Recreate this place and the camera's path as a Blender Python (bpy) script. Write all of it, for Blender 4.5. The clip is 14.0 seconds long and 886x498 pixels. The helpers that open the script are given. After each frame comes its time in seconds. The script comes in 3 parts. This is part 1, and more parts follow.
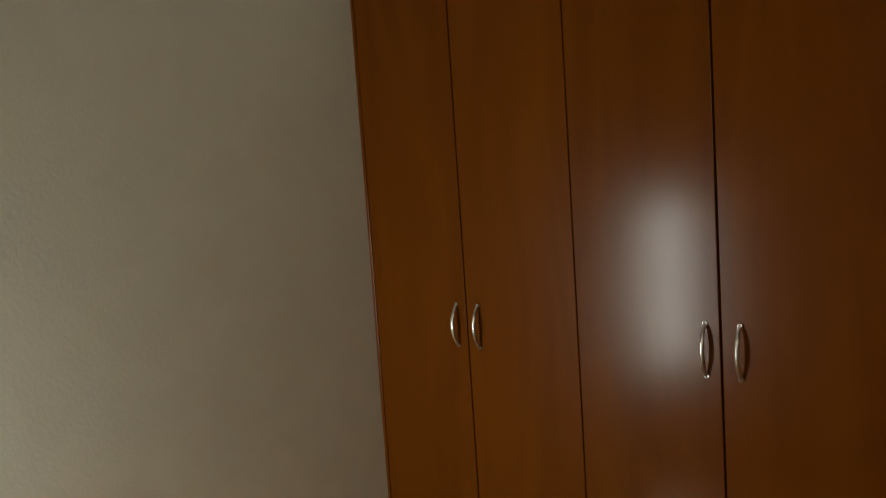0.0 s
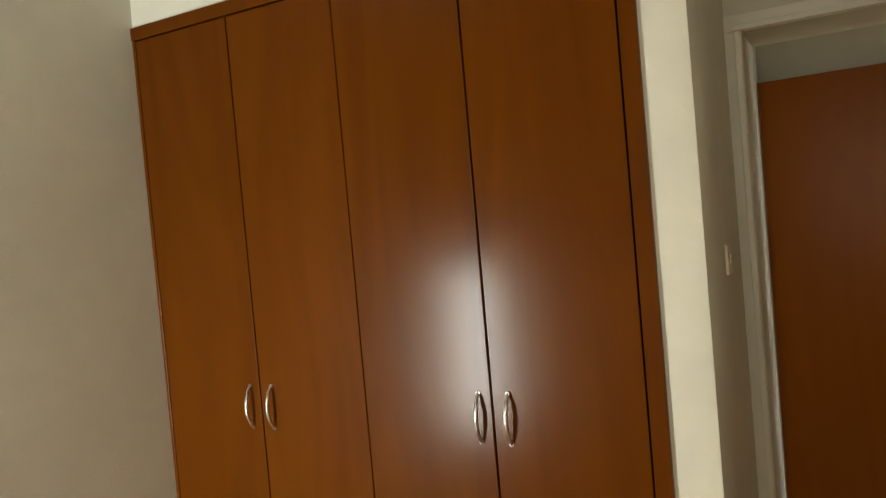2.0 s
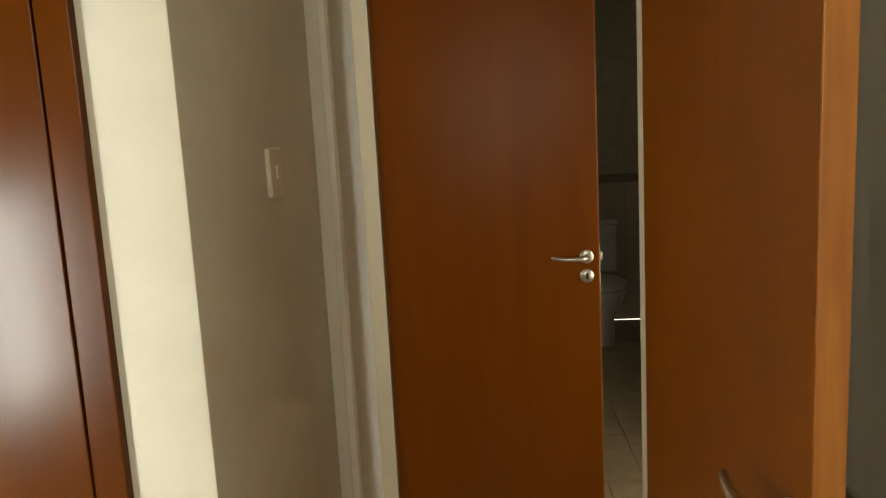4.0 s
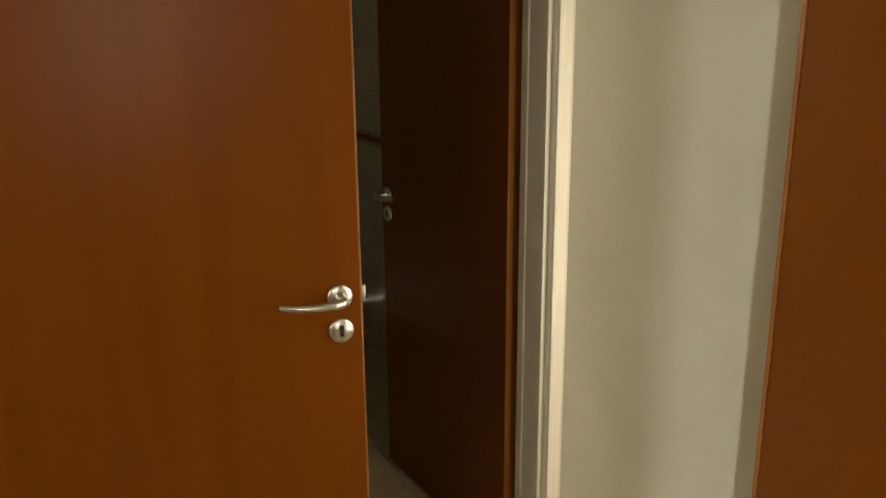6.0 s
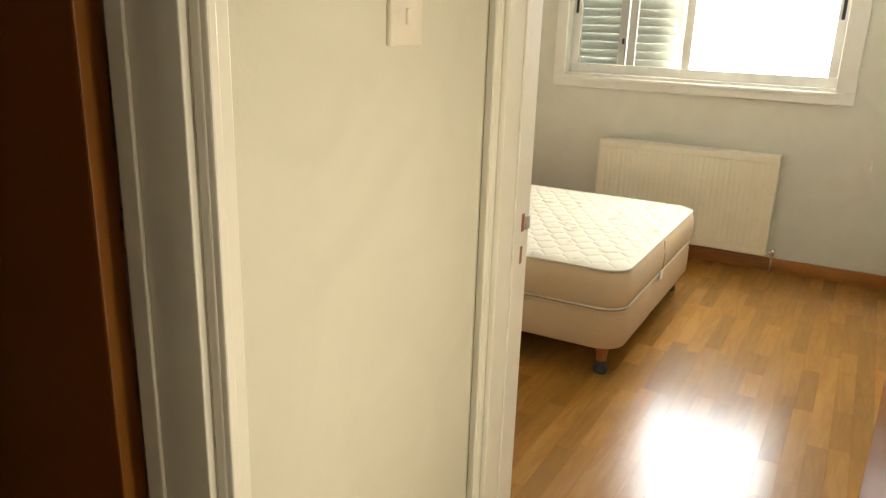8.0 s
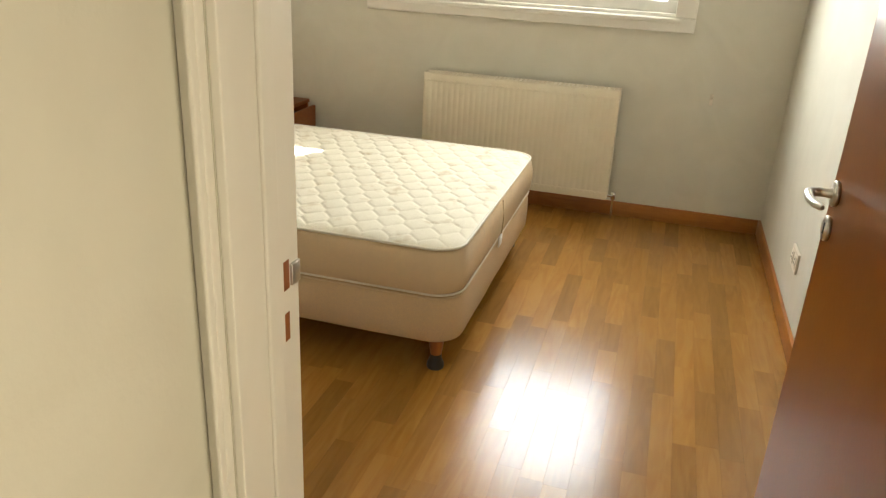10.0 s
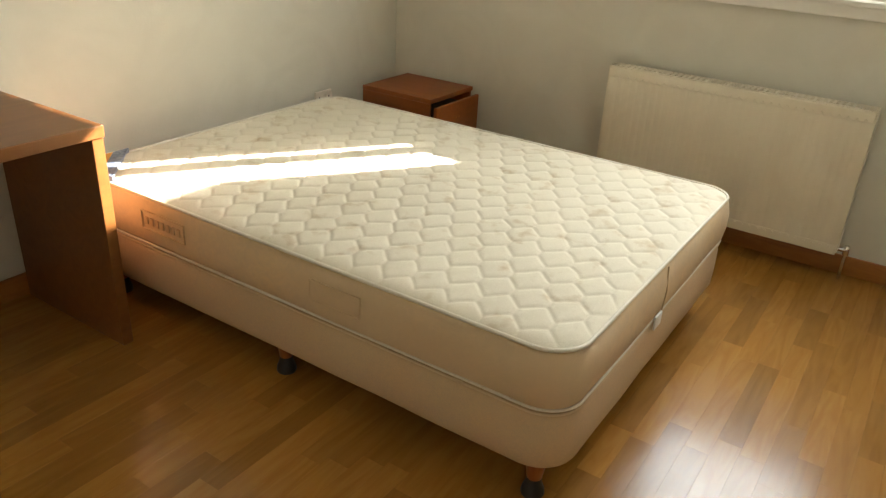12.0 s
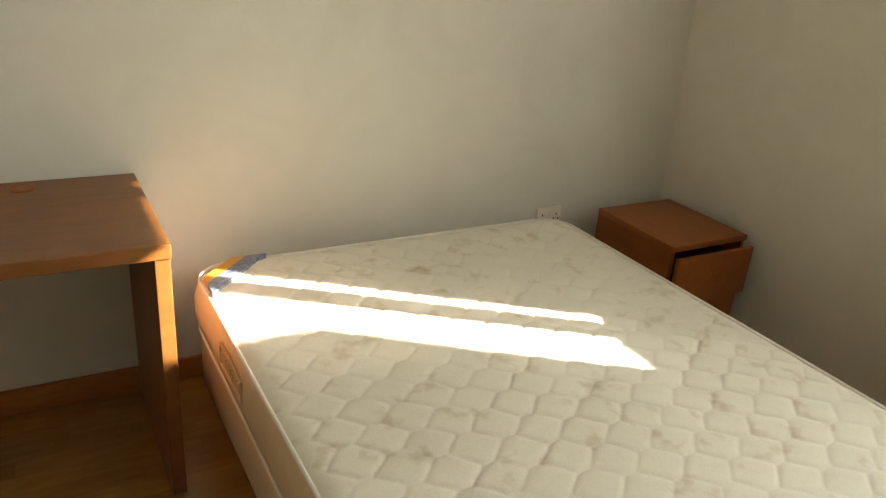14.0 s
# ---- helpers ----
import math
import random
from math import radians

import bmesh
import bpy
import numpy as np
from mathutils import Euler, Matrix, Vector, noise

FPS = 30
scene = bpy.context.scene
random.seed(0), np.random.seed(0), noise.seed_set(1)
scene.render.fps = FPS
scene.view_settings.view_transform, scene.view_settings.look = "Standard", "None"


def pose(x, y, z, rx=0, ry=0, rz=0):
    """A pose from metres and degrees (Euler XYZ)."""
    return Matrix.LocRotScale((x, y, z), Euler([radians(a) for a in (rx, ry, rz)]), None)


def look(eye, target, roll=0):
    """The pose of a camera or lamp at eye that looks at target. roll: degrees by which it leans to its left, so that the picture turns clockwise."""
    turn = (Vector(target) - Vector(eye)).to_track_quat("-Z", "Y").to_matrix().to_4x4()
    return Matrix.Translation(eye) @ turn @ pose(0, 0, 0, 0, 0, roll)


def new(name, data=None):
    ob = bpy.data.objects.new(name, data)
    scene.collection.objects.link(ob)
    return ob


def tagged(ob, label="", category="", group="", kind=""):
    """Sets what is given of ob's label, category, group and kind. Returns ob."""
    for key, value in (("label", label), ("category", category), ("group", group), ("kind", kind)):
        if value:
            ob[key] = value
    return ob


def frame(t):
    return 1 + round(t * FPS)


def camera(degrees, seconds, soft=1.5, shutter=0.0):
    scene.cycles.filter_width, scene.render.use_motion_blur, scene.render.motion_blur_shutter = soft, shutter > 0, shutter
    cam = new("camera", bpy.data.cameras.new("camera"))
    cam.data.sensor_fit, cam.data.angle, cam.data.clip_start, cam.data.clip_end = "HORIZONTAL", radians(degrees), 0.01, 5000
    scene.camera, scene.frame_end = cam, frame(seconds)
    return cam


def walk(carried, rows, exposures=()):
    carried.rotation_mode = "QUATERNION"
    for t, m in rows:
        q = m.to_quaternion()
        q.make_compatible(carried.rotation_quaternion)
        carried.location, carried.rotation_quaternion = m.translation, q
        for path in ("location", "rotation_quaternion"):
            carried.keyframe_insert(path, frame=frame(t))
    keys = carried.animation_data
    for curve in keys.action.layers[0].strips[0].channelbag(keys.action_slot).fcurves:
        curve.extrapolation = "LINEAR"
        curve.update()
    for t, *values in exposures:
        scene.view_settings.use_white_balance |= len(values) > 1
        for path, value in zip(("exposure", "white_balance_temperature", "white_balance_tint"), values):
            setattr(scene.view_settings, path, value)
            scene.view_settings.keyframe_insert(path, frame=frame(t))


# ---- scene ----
cam = camera(60.6, 14.0, 1.3)
PATH = [
    (0, (-0.944, -3.851, 1.55), (-2.261, -2.357, 1.361), -3.9),
    (0.5, (-0.894, -3.882, 1.578), (-2.043, -2.248, 1.476), -3.7),
    (1, (-0.833, -3.866, 1.606), (-1.89, -2.168, 1.608), -3.9),
    (1.5, (-0.8, -3.869, 1.634), (-1.745, -2.106, 1.653), -5.1),
    (2, (-0.778, -3.833, 1.597), (-1.738, -2.08, 1.536), -5.0),
    (2.5, (-0.712, -3.70, 1.528), (-1.547, -1.885, 1.425), -5.8),
    (3, (-0.672, -3.509, 1.507), (-1.193, -1.587, 1.320), -4.8),
    (3.2, (-0.664, -3.418, 1.50), (-1.07, -1.474, 1.277), -4.3),
    (5.3, (-0.821, -2.045, 1.487), (-0.45, -0.131, 1.042), -2.4),
    (5.5, (-0.818, -1.925, 1.502), (-0.299, -0.062, 1.023), -1.9),
    (5.7, (-0.812, -1.757, 1.488), (-0.169, 0.078, 1.018), -1.1),
    (6, (-0.793, -1.565, 1.478), (0.007, 0.205, 0.986), -0.5),
    (6.1, (-0.778, -1.524, 1.481), (0.051, 0.228, 0.989), -0.3),
    (6.5, (-0.685, -1.254, 1.473), (0.298, 0.412, 0.966), 0.2),
    (6.9, (-0.616, -1.067, 1.463), (0.535, 0.488, 0.955), 0.4),
    (7, (-0.590, -1.048, 1.472), (0.584, 0.474, 0.925), 0.0),
    (7.5, (-0.501, -0.773, 1.454), (1.013, 0.404, 0.886), 1.7),
    (8, (-0.405, -0.651, 1.454), (1.274, 0.269, 0.873), 1.9),
    (8.2, (-0.349, -0.594, 1.443), (1.345, 0.286, 0.847), 2.2),
    (8.5, (-0.27, -0.562, 1.451), (1.47, 0.19, 0.815), 1.8),
    (8.7, (-0.194, -0.515, 1.443), (1.596, 0.106, 0.8), 2.6),
    (10.8, (0.616, -0.46, 1.447), (2.397, 0.03, 0.681), 3.1),
    (11, (0.714, -0.49, 1.461), (2.456, 0.121, 0.691), 2.9),
    (11.5, (0.916, -0.509, 1.454), (2.577, 0.274, 0.662), 2.7),
    (12, (1.142, -0.416, 1.447), (2.658, 0.555, 0.577), 3.2),
    (12.5, (1.383, -0.356, 1.448), (2.784, 0.747, 0.542), 2.5),
    (13, (1.695, -0.31, 1.469), (2.822, 1.072, 0.564), 2.0),
    (13.5, (1.897, -0.233, 1.453), (2.968, 1.198, 0.557), 2.9),
    (14, (2.12, -0.151, 1.51), (3.053, 1.432, 0.719), 4.7),
]

# seconds, stops
EXPOSURES = [(0.0, 2.4), (1.0, 3.0), (3.2, 3.65), (5.3, 4.12), (6.5, 4.15), (7.5, 4.15), (8.7, 4.05), (10.8, 3.85), (14.0, 3.22)]
walk(cam, [(t, look(eye, aim, roll)) for t, eye, aim, roll in PATH], EXPOSURES)

# ---- light ----
SUN_AZ, SUN_EL = math.atan2(-0.568, 0.823), radians(26.5)
sun_way = Vector((math.cos(SUN_AZ) * math.cos(SUN_EL), math.sin(SUN_AZ) * math.cos(SUN_EL), math.sin(SUN_EL)))
world = bpy.data.worlds.new("sky")
scene.world = world
world.use_nodes = True
sky = world.node_tree.nodes.new("ShaderNodeTexSky")
sky.sky_type, sky.sun_disc = "NISHITA", False
sky.sun_elevation, sky.sun_rotation = SUN_EL, math.pi / 2 - SUN_AZ
world.node_tree.links.new(sky.outputs[0], world.node_tree.nodes["Background"].inputs[0])
world.node_tree.nodes["Background"].inputs[1].default_value = 0.046


def lamp(name, kind, energy, color, m, size=None):
    data = bpy.data.lights.new(name, kind)
    data.energy, data.color = energy, color
    if size:
        data.shape, data.size, data.size_y = "RECTANGLE", size[0], size[1]
    ob = new(name, data)
    ob.matrix_world = m
    return ob


sun = lamp("sun", "SUN", 5.0, (1.0, 0.90, 0.76), look(sun_way * 20, (0, 0, 0)))
sun.data.angle = radians(0.5)
# daylight in the bedroom window openings, and fills added elsewhere
lamp("window_daylight", "AREA", 8.0, (0.97, 1.0, 0.95), look((5.02, 0.40, 1.70), (3.0, 0.40, 1.48)), (1.75, 1.15))
# added fill from beyond the hall doorway, no window known there
lamp("passage_window_daylight", "AREA", 1.7, (1.0, 0.90, 0.68), look((-2.70, -0.45, 1.50), (0.0, -0.45, 1.30)), (1.0, 1.2))
lamp("bedroom_window_daylight", "AREA", 5.6, (0.95, 1.0, 0.94), look((-2.80, -4.30, 0.86), (-2.80, 0.0, 0.88)), (0.16, 0.92))
lamp("bedroom_back_window_daylight", "AREA", 1.45, (1.0, 0.93, 0.72), look((-0.82, -4.27, 1.62), (-0.55, 0.0, 1.35)), (0.95, 1.05))
# added fill that brightens the hall wall from the unseen side opposite
lamp("hall_window_daylight", "AREA", 0.66, (1.0, 0.87, 0.62), look((0.46, -0.955, 1.0), (0.46, 0.0, 0.95)), (0.66, 1.3))
# weak fill added to lift the bathroom tiles, its source is invented
lamp("bathroom_window_daylight", "AREA", 0.03, (1.0, 0.95, 0.75), look((-1.43, 1.25, 1.75), (0.4, 1.4, 1.2)), (0.5, 0.5))

# ---- materials ----


def material(name, color, rough=0.5, metal=0.0, second=None, scale=(8, 8, 8), bump=0.0, bump_scale=60, vary=0.0,
             spots=None, coat=0.0, distort=2.0, rough_vary=0.0, low=0.35, high=0.65, big_scale=1.3, spec=0.5, spot_low=0.45, spot_high=0.75):
    """Two noise scales between two colours, fine bump, and a change from piece to piece."""
    mat = bpy.data.materials.new(name)
    mat.use_nodes = True
    nt = mat.node_tree
    n, l = nt.nodes, nt.links
    b = n["Principled BSDF"]
    b.inputs["Roughness"].default_value = rough
    b.inputs["Metallic"].default_value = metal
    b.inputs["Specular IOR Level"].default_value = spec
    b.inputs["Coat Weight"].default_value = coat
    b.inputs["Coat Roughness"].default_value = 0.12
    tc = n.new("ShaderNodeTexCoord")
    mp = n.new("ShaderNodeMapping")
    mp.inputs["Scale"].default_value = scale
    l.new(tc.outputs["Object"], mp.inputs[0])
    info = n.new("ShaderNodeObjectInfo")
    shift = n.new("ShaderNodeVectorMath")
    shift.operation = "MULTIPLY_ADD"
    rnd = n.new("ShaderNodeCombineXYZ")
    for k in range(3):
        l.new(info.outputs["Random"], rnd.inputs[k])
    l.new(rnd.outputs[0], shift.inputs[0])
    shift.inputs[1].default_value = (37, 53, 71)
    l.new(mp.outputs[0], shift.inputs[2])
    noi = n.new("ShaderNodeTexNoise")
    noi.inputs["Scale"].default_value = 1.0
    noi.inputs["Detail"].default_value = 6
    noi.inputs["Distortion"].default_value = distort
    l.new(shift.outputs[0], noi.inputs["Vector"])
    ramp = n.new("ShaderNodeValToRGB")
    second = second or tuple(c * 0.88 for c in color)
    ramp.color_ramp.elements[0].color = (*second, 1)
    ramp.color_ramp.elements[1].color = (*color, 1)
    ramp.color_ramp.elements[0].position, ramp.color_ramp.elements[1].position = low, high
    l.new(noi.outputs["Fac"], ramp.inputs[0])
    out = ramp.outputs[0]
    big = n.new("ShaderNodeTexNoise")
    big.inputs["Scale"].default_value = big_scale
    big.inputs["Detail"].default_value = 3
    l.new(tc.outputs["Object"], big.inputs["Vector"])
    if spots:
        mr = n.new("ShaderNodeMapRange")
        mr.inputs[1].default_value, mr.inputs[2].default_value = spot_low, spot_high
        l.new(big.outputs["Fac"], mr.inputs[0])
        mix = n.new("ShaderNodeMix")
        mix.data_type = "RGBA"
        l.new(mr.outputs[0], mix.inputs[0])
        l.new(out, mix.inputs[6])
        mix.inputs[7].default_value = (*spots, 1)
        out = mix.outputs[2]
    if vary:
        hs = n.new("ShaderNodeHueSaturation")
        mr2 = n.new("ShaderNodeMapRange")
        mr2.inputs[3].default_value, mr2.inputs[4].default_value = 1 - vary, 1 + vary
        l.new(info.outputs["Random"], mr2.inputs[0])
        l.new(mr2.outputs[0], hs.inputs["Value"])
        l.new(out, hs.inputs["Color"])
        out = hs.outputs[0]
    l.new(out, b.inputs["Base Color"])
    if rough_vary:
        mr3 = n.new("ShaderNodeMapRange")
        mr3.inputs[3].default_value, mr3.inputs[4].default_value = rough - rough_vary, rough + rough_vary
        l.new(big.outputs["Fac"], mr3.inputs[0])
        l.new(mr3.outputs[0], b.inputs["Roughness"])
    if bump:
        fine = n.new("ShaderNodeTexNoise")
        fine.inputs["Scale"].default_value = bump_scale
        fine.inputs["Detail"].default_value = 4
        l.new(tc.outputs["Object"], fine.inputs["Vector"])
        bp = n.new("ShaderNodeBump")
        bp.inputs["Strength"].default_value = bump
        bp.inputs["Distance"].default_value = 0.004
        l.new(fine.outputs["Fac"], bp.inputs["Height"])
        l.new(bp.outputs[0], b.inputs["Normal"])
    return mat


M_WALL = material("cream_wall_paint", (0.63, 0.605, 0.515), 0.75, scale=(3, 3, 3), second=(0.60, 0.575, 0.487), bump=0.12, bump_scale=90)
M_CEIL = material("white_ceiling_paint", (0.74, 0.72, 0.67), 0.85, scale=(3, 3, 3), bump=0.1)
M_TRIM = material("white_gloss_paint", (0.74, 0.71, 0.64), 0.40, scale=(5, 5, 5), second=(0.71, 0.68, 0.61), bump=0.06, bump_scale=40)
M_WARD = material("stained_veneer", (0.100, 0.0265, 0.0011), 0.21, scale=(5, 5, 0.7), second=(0.084, 0.021, 0.0008), bump=0.03, bump_scale=70, vary=0.06, rough_vary=0.02, spec=0.12)
M_DOOR = material("stained_door_veneer", (0.185, 0.050, 0.0012), 0.30, scale=(4, 4, 0.6), second=(0.164, 0.043, 0.0010), bump=0.03, bump_scale=70, vary=0.04, rough_vary=0.03, spec=0.14)
M_EDGE = material("pale_door_lipping", (0.36, 0.135, 0.024), 0.40, scale=(30, 30, 2), second=(0.28, 0.095, 0.016), bump=0.05)
M_DESK = material("desk_veneer", (0.185, 0.070, 0.014), 0.42, scale=(2, 14, 14), second=(0.152, 0.055, 0.011), bump=0.03)
M_STAND = material("nightstand_veneer", (0.26, 0.072, 0.008), 0.45, scale=(12, 2, 12), second=(0.215, 0.056, 0.006), bump=0.03)
M_OAK = material("oak_parquet", (0.335, 0.162, 0.032), 0.21, scale=(2.5, 20, 20), second=(0.285, 0.130, 0.024), bump=0.03, bump_scale=50, vary=0.19, rough_vary=0.08, big_scale=5)
M_GROOVE = material("dark_floor_joint", (0.21, 0.10, 0.022), 0.7)
M_SKIRT = material("wood_skirting", (0.36, 0.138, 0.024), 0.40, scale=(4, 4, 30), second=(0.30, 0.110, 0.018), bump=0.03)
M_TILE = material("beige_floor_tile", (0.52, 0.42, 0.29), 0.30, scale=(7, 7, 7), second=(0.43, 0.34, 0.22), vary=0.06, bump=0.02)
M_WTILE = material("cream_wall_tile", (0.58, 0.52, 0.40), 0.18, scale=(6, 6, 6), second=(0.52, 0.46, 0.34), vary=0.04)
M_DECO = material("red_border_tile", (0.25, 0.060, 0.040), 0.22, vary=0.10)
M_GROUT = material("grey_grout", (0.30, 0.26, 0.20), 0.9)
M_STEEL = material("satin_steel", (0.66, 0.64, 0.60), 0.30, 1.0, scale=(40, 40, 40))
M_CHROME = material("chrome", (0.80, 0.80, 0.80), 0.12, 1.0)
# near-black that paints shade into holes, the wardrobe's inside and the drawer box
M_DARK = material("dark_recess", (0.02, 0.015, 0.012), 0.8)
M_MATT = material("mattress_ticking", (0.73, 0.68, 0.56), 0.85, scale=(160, 160, 160), second=(0.67, 0.615, 0.495), bump=0.25, bump_scale=350, spots=(0.52, 0.42, 0.28), big_scale=15, spot_low=0.58, spot_high=0.78)
M_SIDE = material("mattress_band", (0.62, 0.46, 0.275), 0.70, scale=(20, 20, 20), second=(0.57, 0.43, 0.275), bump=0.15, bump_scale=120, spots=(0.58, 0.44, 0.285))
M_BASE = material("bed_base_fabric", (0.57, 0.41, 0.24), 0.8, scale=(90, 90, 90), second=(0.52, 0.38, 0.24), bump=0.2, bump_scale=220)
M_PIPE = material("pale_piping", (0.76, 0.71, 0.60), 0.7, scale=(200, 200, 200), bump=0.2, bump_scale=300)
M_TAG = material("white_tag", (0.82, 0.82, 0.80), 0.5)
M_BLUE = material("blue_label", (0.09, 0.12, 0.20), 0.45, scale=(30, 30, 30), second=(0.24, 0.28, 0.36))
M_ORANGE = material("orange_label", (0.65, 0.30, 0.03), 0.45)
M_STITCH = material("tan_stitching", (0.58, 0.43, 0.255), 0.8)
M_LEG = material("turned_wood_leg", (0.33, 0.11, 0.025), 0.35, scale=(20, 20, 3), second=(0.25, 0.075, 0.016))
M_BLACK = material("black_plastic", (0.02, 0.02, 0.02), 0.45)
M_RAD = material("cream_enamel", (0.74, 0.68, 0.54), 0.34, scale=(4, 4, 4), second=(0.71, 0.65, 0.51))
M_ALU = material("white_aluminium", (0.80, 0.78, 0.72), 0.35, scale=(4, 4, 4))
M_SHUT = material("pale_green_shutter", (0.62, 0.66, 0.60), 0.5, scale=(10, 10, 10), vary=0.05)
M_PLATE = material("ivory_plastic", (0.76, 0.69, 0.58), 0.35)
M_PORC = material("white_porcelain", (0.80, 0.79, 0.76), 0.12)
M_BRASS = material("brass_key", (0.75, 0.68, 0.50), 0.3, 1.0)
M_GROUND = material("pale_ground", (0.35, 0.33, 0.28), 0.9, scale=(0.3, 0.3, 0.3))
M_GLASS = bpy.data.materials.new("clear_glass")
M_GLASS.use_nodes = True
g = M_GLASS.node_tree.nodes["Principled BSDF"]
g.inputs["Transmission Weight"].default_value, g.inputs["Roughness"].default_value = 1.0, 0.0
g.inputs["IOR"].default_value = 1.02

# ---- mesh helpers ----


def mesh_of(name, bm, mat, smooth=None):
    me = bpy.data.meshes.new(name)
    bm.normal_update()
    bm.to_mesh(me)
    bm.free()
    me.materials.append(mat)
    if smooth:
        for p in me.polygons:
            p.use_smooth = True
        me.set_sharp_from_angle(angle=radians(smooth))
    return me


def part(name, bm, mat, parent=None, label="", smooth=35):
    if smooth == 35:
        smooth = 15 if max((f.calc_area() for f in bm.faces), default=0) > 0.004 else 50
    ob = new(name, mesh_of(name, bm, mat, smooth))
    ob.parent = parent
    if label:
        ob["label"] = label
    return ob


def base(name, x=0, y=0, z=0, turn=0.0):
    ob = new(name)
    ob.matrix_world = pose(x, y, z, 0, 0, turn)
    ob.empty_display_size = 0.1
    return ob


def box(x0, x1, y0, y1, z0, z1, bevel=0.0, bm=None, seg=2):
    b2 = bmesh.new()
    bmesh.ops.create_cube(b2, size=1)
    for v in b2.verts:
        v.co = Vector((x0 + (v.co.x + 0.5) * (x1 - x0), y0 + (v.co.y + 0.5) * (y1 - y0), z0 + (v.co.z + 0.5) * (z1 - z0)))
    if bevel:
        bmesh.ops.bevel(b2, geom=b2.edges[:], offset=bevel, segments=seg, affect="EDGES", profile=0.5)
    if bm is None:
        return b2
    me = bpy.data.meshes.new("tmp")
    b2.to_mesh(me)
    b2.free()
    bm.from_mesh(me)
    bpy.data.meshes.remove(me)
    return bm


def tube(points, radius, sides=10, bm=None, closed=False, flat=1.0):
    """A round rod along points; radius is one number or one for each point; flat squashes its height."""
    bm = bm or bmesh.new()
    pts = [Vector(p) for p in points]
    k = len(pts)
    rad = radius if isinstance(radius, (list, tuple)) else [radius] * k
    rings = []
    for i, p in enumerate(pts):
        a = pts[(i - 1) % k] if closed or i else p
        c = pts[(i + 1) % k] if closed or i < k - 1 else p
        d = (c - a).normalized()
        up = Vector((0, 0, 1)) if abs(d.z) < 0.9 else Vector((1, 0, 0))
        s = d.cross(up).normalized()
        u = s.cross(d)
        rings.append([bm.verts.new(p + s * (rad[i] * math.cos(2 * math.pi * j / sides)) + u * (rad[i] * flat * math.sin(2 * math.pi * j / sides))) for j in range(sides)])
    for i in range(k if closed else k - 1):
        r0, r1 = rings[i], rings[(i + 1) % k]
        for j in range(sides):
            bm.faces.new((r0[j], r0[(j + 1) % sides], r1[(j + 1) % sides], r1[j]))
    if not closed:
        bm.faces.new(rings[0][::-1])
        bm.faces.new(rings[-1])
    bmesh.ops.recalc_face_normals(bm, faces=bm.faces[:])
    return bm


def lathe(profile, axis_m, sides=24, bm=None):
    """A turned solid: (radius, height) pairs about the z axis of axis_m."""
    bm = bm or bmesh.new()
    rings = [[bm.verts.new(axis_m @ Vector((r * math.cos(2 * math.pi * j / sides), r * math.sin(2 * math.pi * j / sides), h))) for j in range(sides)] for r, h in profile]
    for r0, r1 in zip(rings, rings[1:]):
        for j in range(sides):
            bm.faces.new((r0[j], r0[(j + 1) % sides], r1[(j + 1) % sides], r1[j]))
    bm.faces.new(rings[0][::-1])
    bm.faces.new(rings[-1])
    bmesh.ops.recalc_face_normals(bm, faces=bm.faces[:])
    return bm


def structure(name, bm, mat, label, category):
    return tagged(part(name, bm, mat, None, "", 30), label, category, "", "structure")


# ---- the large structure ----
CEIL = 2.66
WIN = (-0.46, 1.19, 1.12, 2.22)          # y0, y1, z0, z1 of the bedroom window
XW, XH = 4.59, 0.945                     # window wall, hall face of the bedroom wall
YR, YL = -1.085, 2.18                    # side walls of that bedroom
HEAD = 2.115

# bedroom with the bed
bm = box(XW, XW + 0.22, YR - 0.15, WIN[0], 0, CEIL)
box(XW, XW + 0.22, WIN[1], YL + 0.15, 0, CEIL, bm=bm)
box(XW, XW + 0.22, WIN[0], WIN[1], 0, WIN[2], bm=bm)
box(XW, XW + 0.22, WIN[0], WIN[1], WIN[3], CEIL, bm=bm)
structure("wall_window", bm, M_WALL, "cream painted wall with a sliding window above the radiator", "wall")
structure("wall_bed_head", box(1.10, XW, YL, YL + 0.15, 0, CEIL), M_WALL, "cream painted wall behind the bed head and desk", "wall")
structure("wall_bedroom_side", box(1.10, XW, YR - 0.15, YR, 0, CEIL), M_WALL, "plain cream painted wall behind the open door", "wall")
BJ0, BJ1 = -0.865, -0.026
bm = box(XH, 1.10, YR - 0.15, BJ0, 0, CEIL)
box(XH, 1.10, BJ0, BJ1, HEAD, CEIL, bm=bm)
box(XH, 1.10, BJ1, YL + 0.15, 0, CEIL, bm=bm)
structure("wall_bedroom_door", bm, M_WALL, "cream painted wall with the bedroom doorway", "wall")
# bathroom wall with the doorway
T0, T1 = -0.51, 0.200
bm = box(-1.36, T0, 0, 0.112, 0, CEIL)
box(T0, T1, 0, 0.112, 2.085, CEIL, bm=bm)
box(T1, XH, 0, 0.112, 0, CEIL, bm=bm)
structure("wall_bathroom", bm, M_WALL, "cream painted hall wall with the bathroom doorway", "wall")
# hall, left end with the doorway of the brown door
bm = box(-1.36, -1.14, -0.85, -0.82, 0, CEIL)
box(-1.36, -1.14, -0.82, -0.10, HEAD + 0.01, CEIL, bm=bm)
box(-1.36, -1.14, -0.10, 0.0, 0, CEIL, bm=bm)
structure("wall_hall_end", bm, M_WALL, "cream painted end wall of the hall with a doorway", "wall")
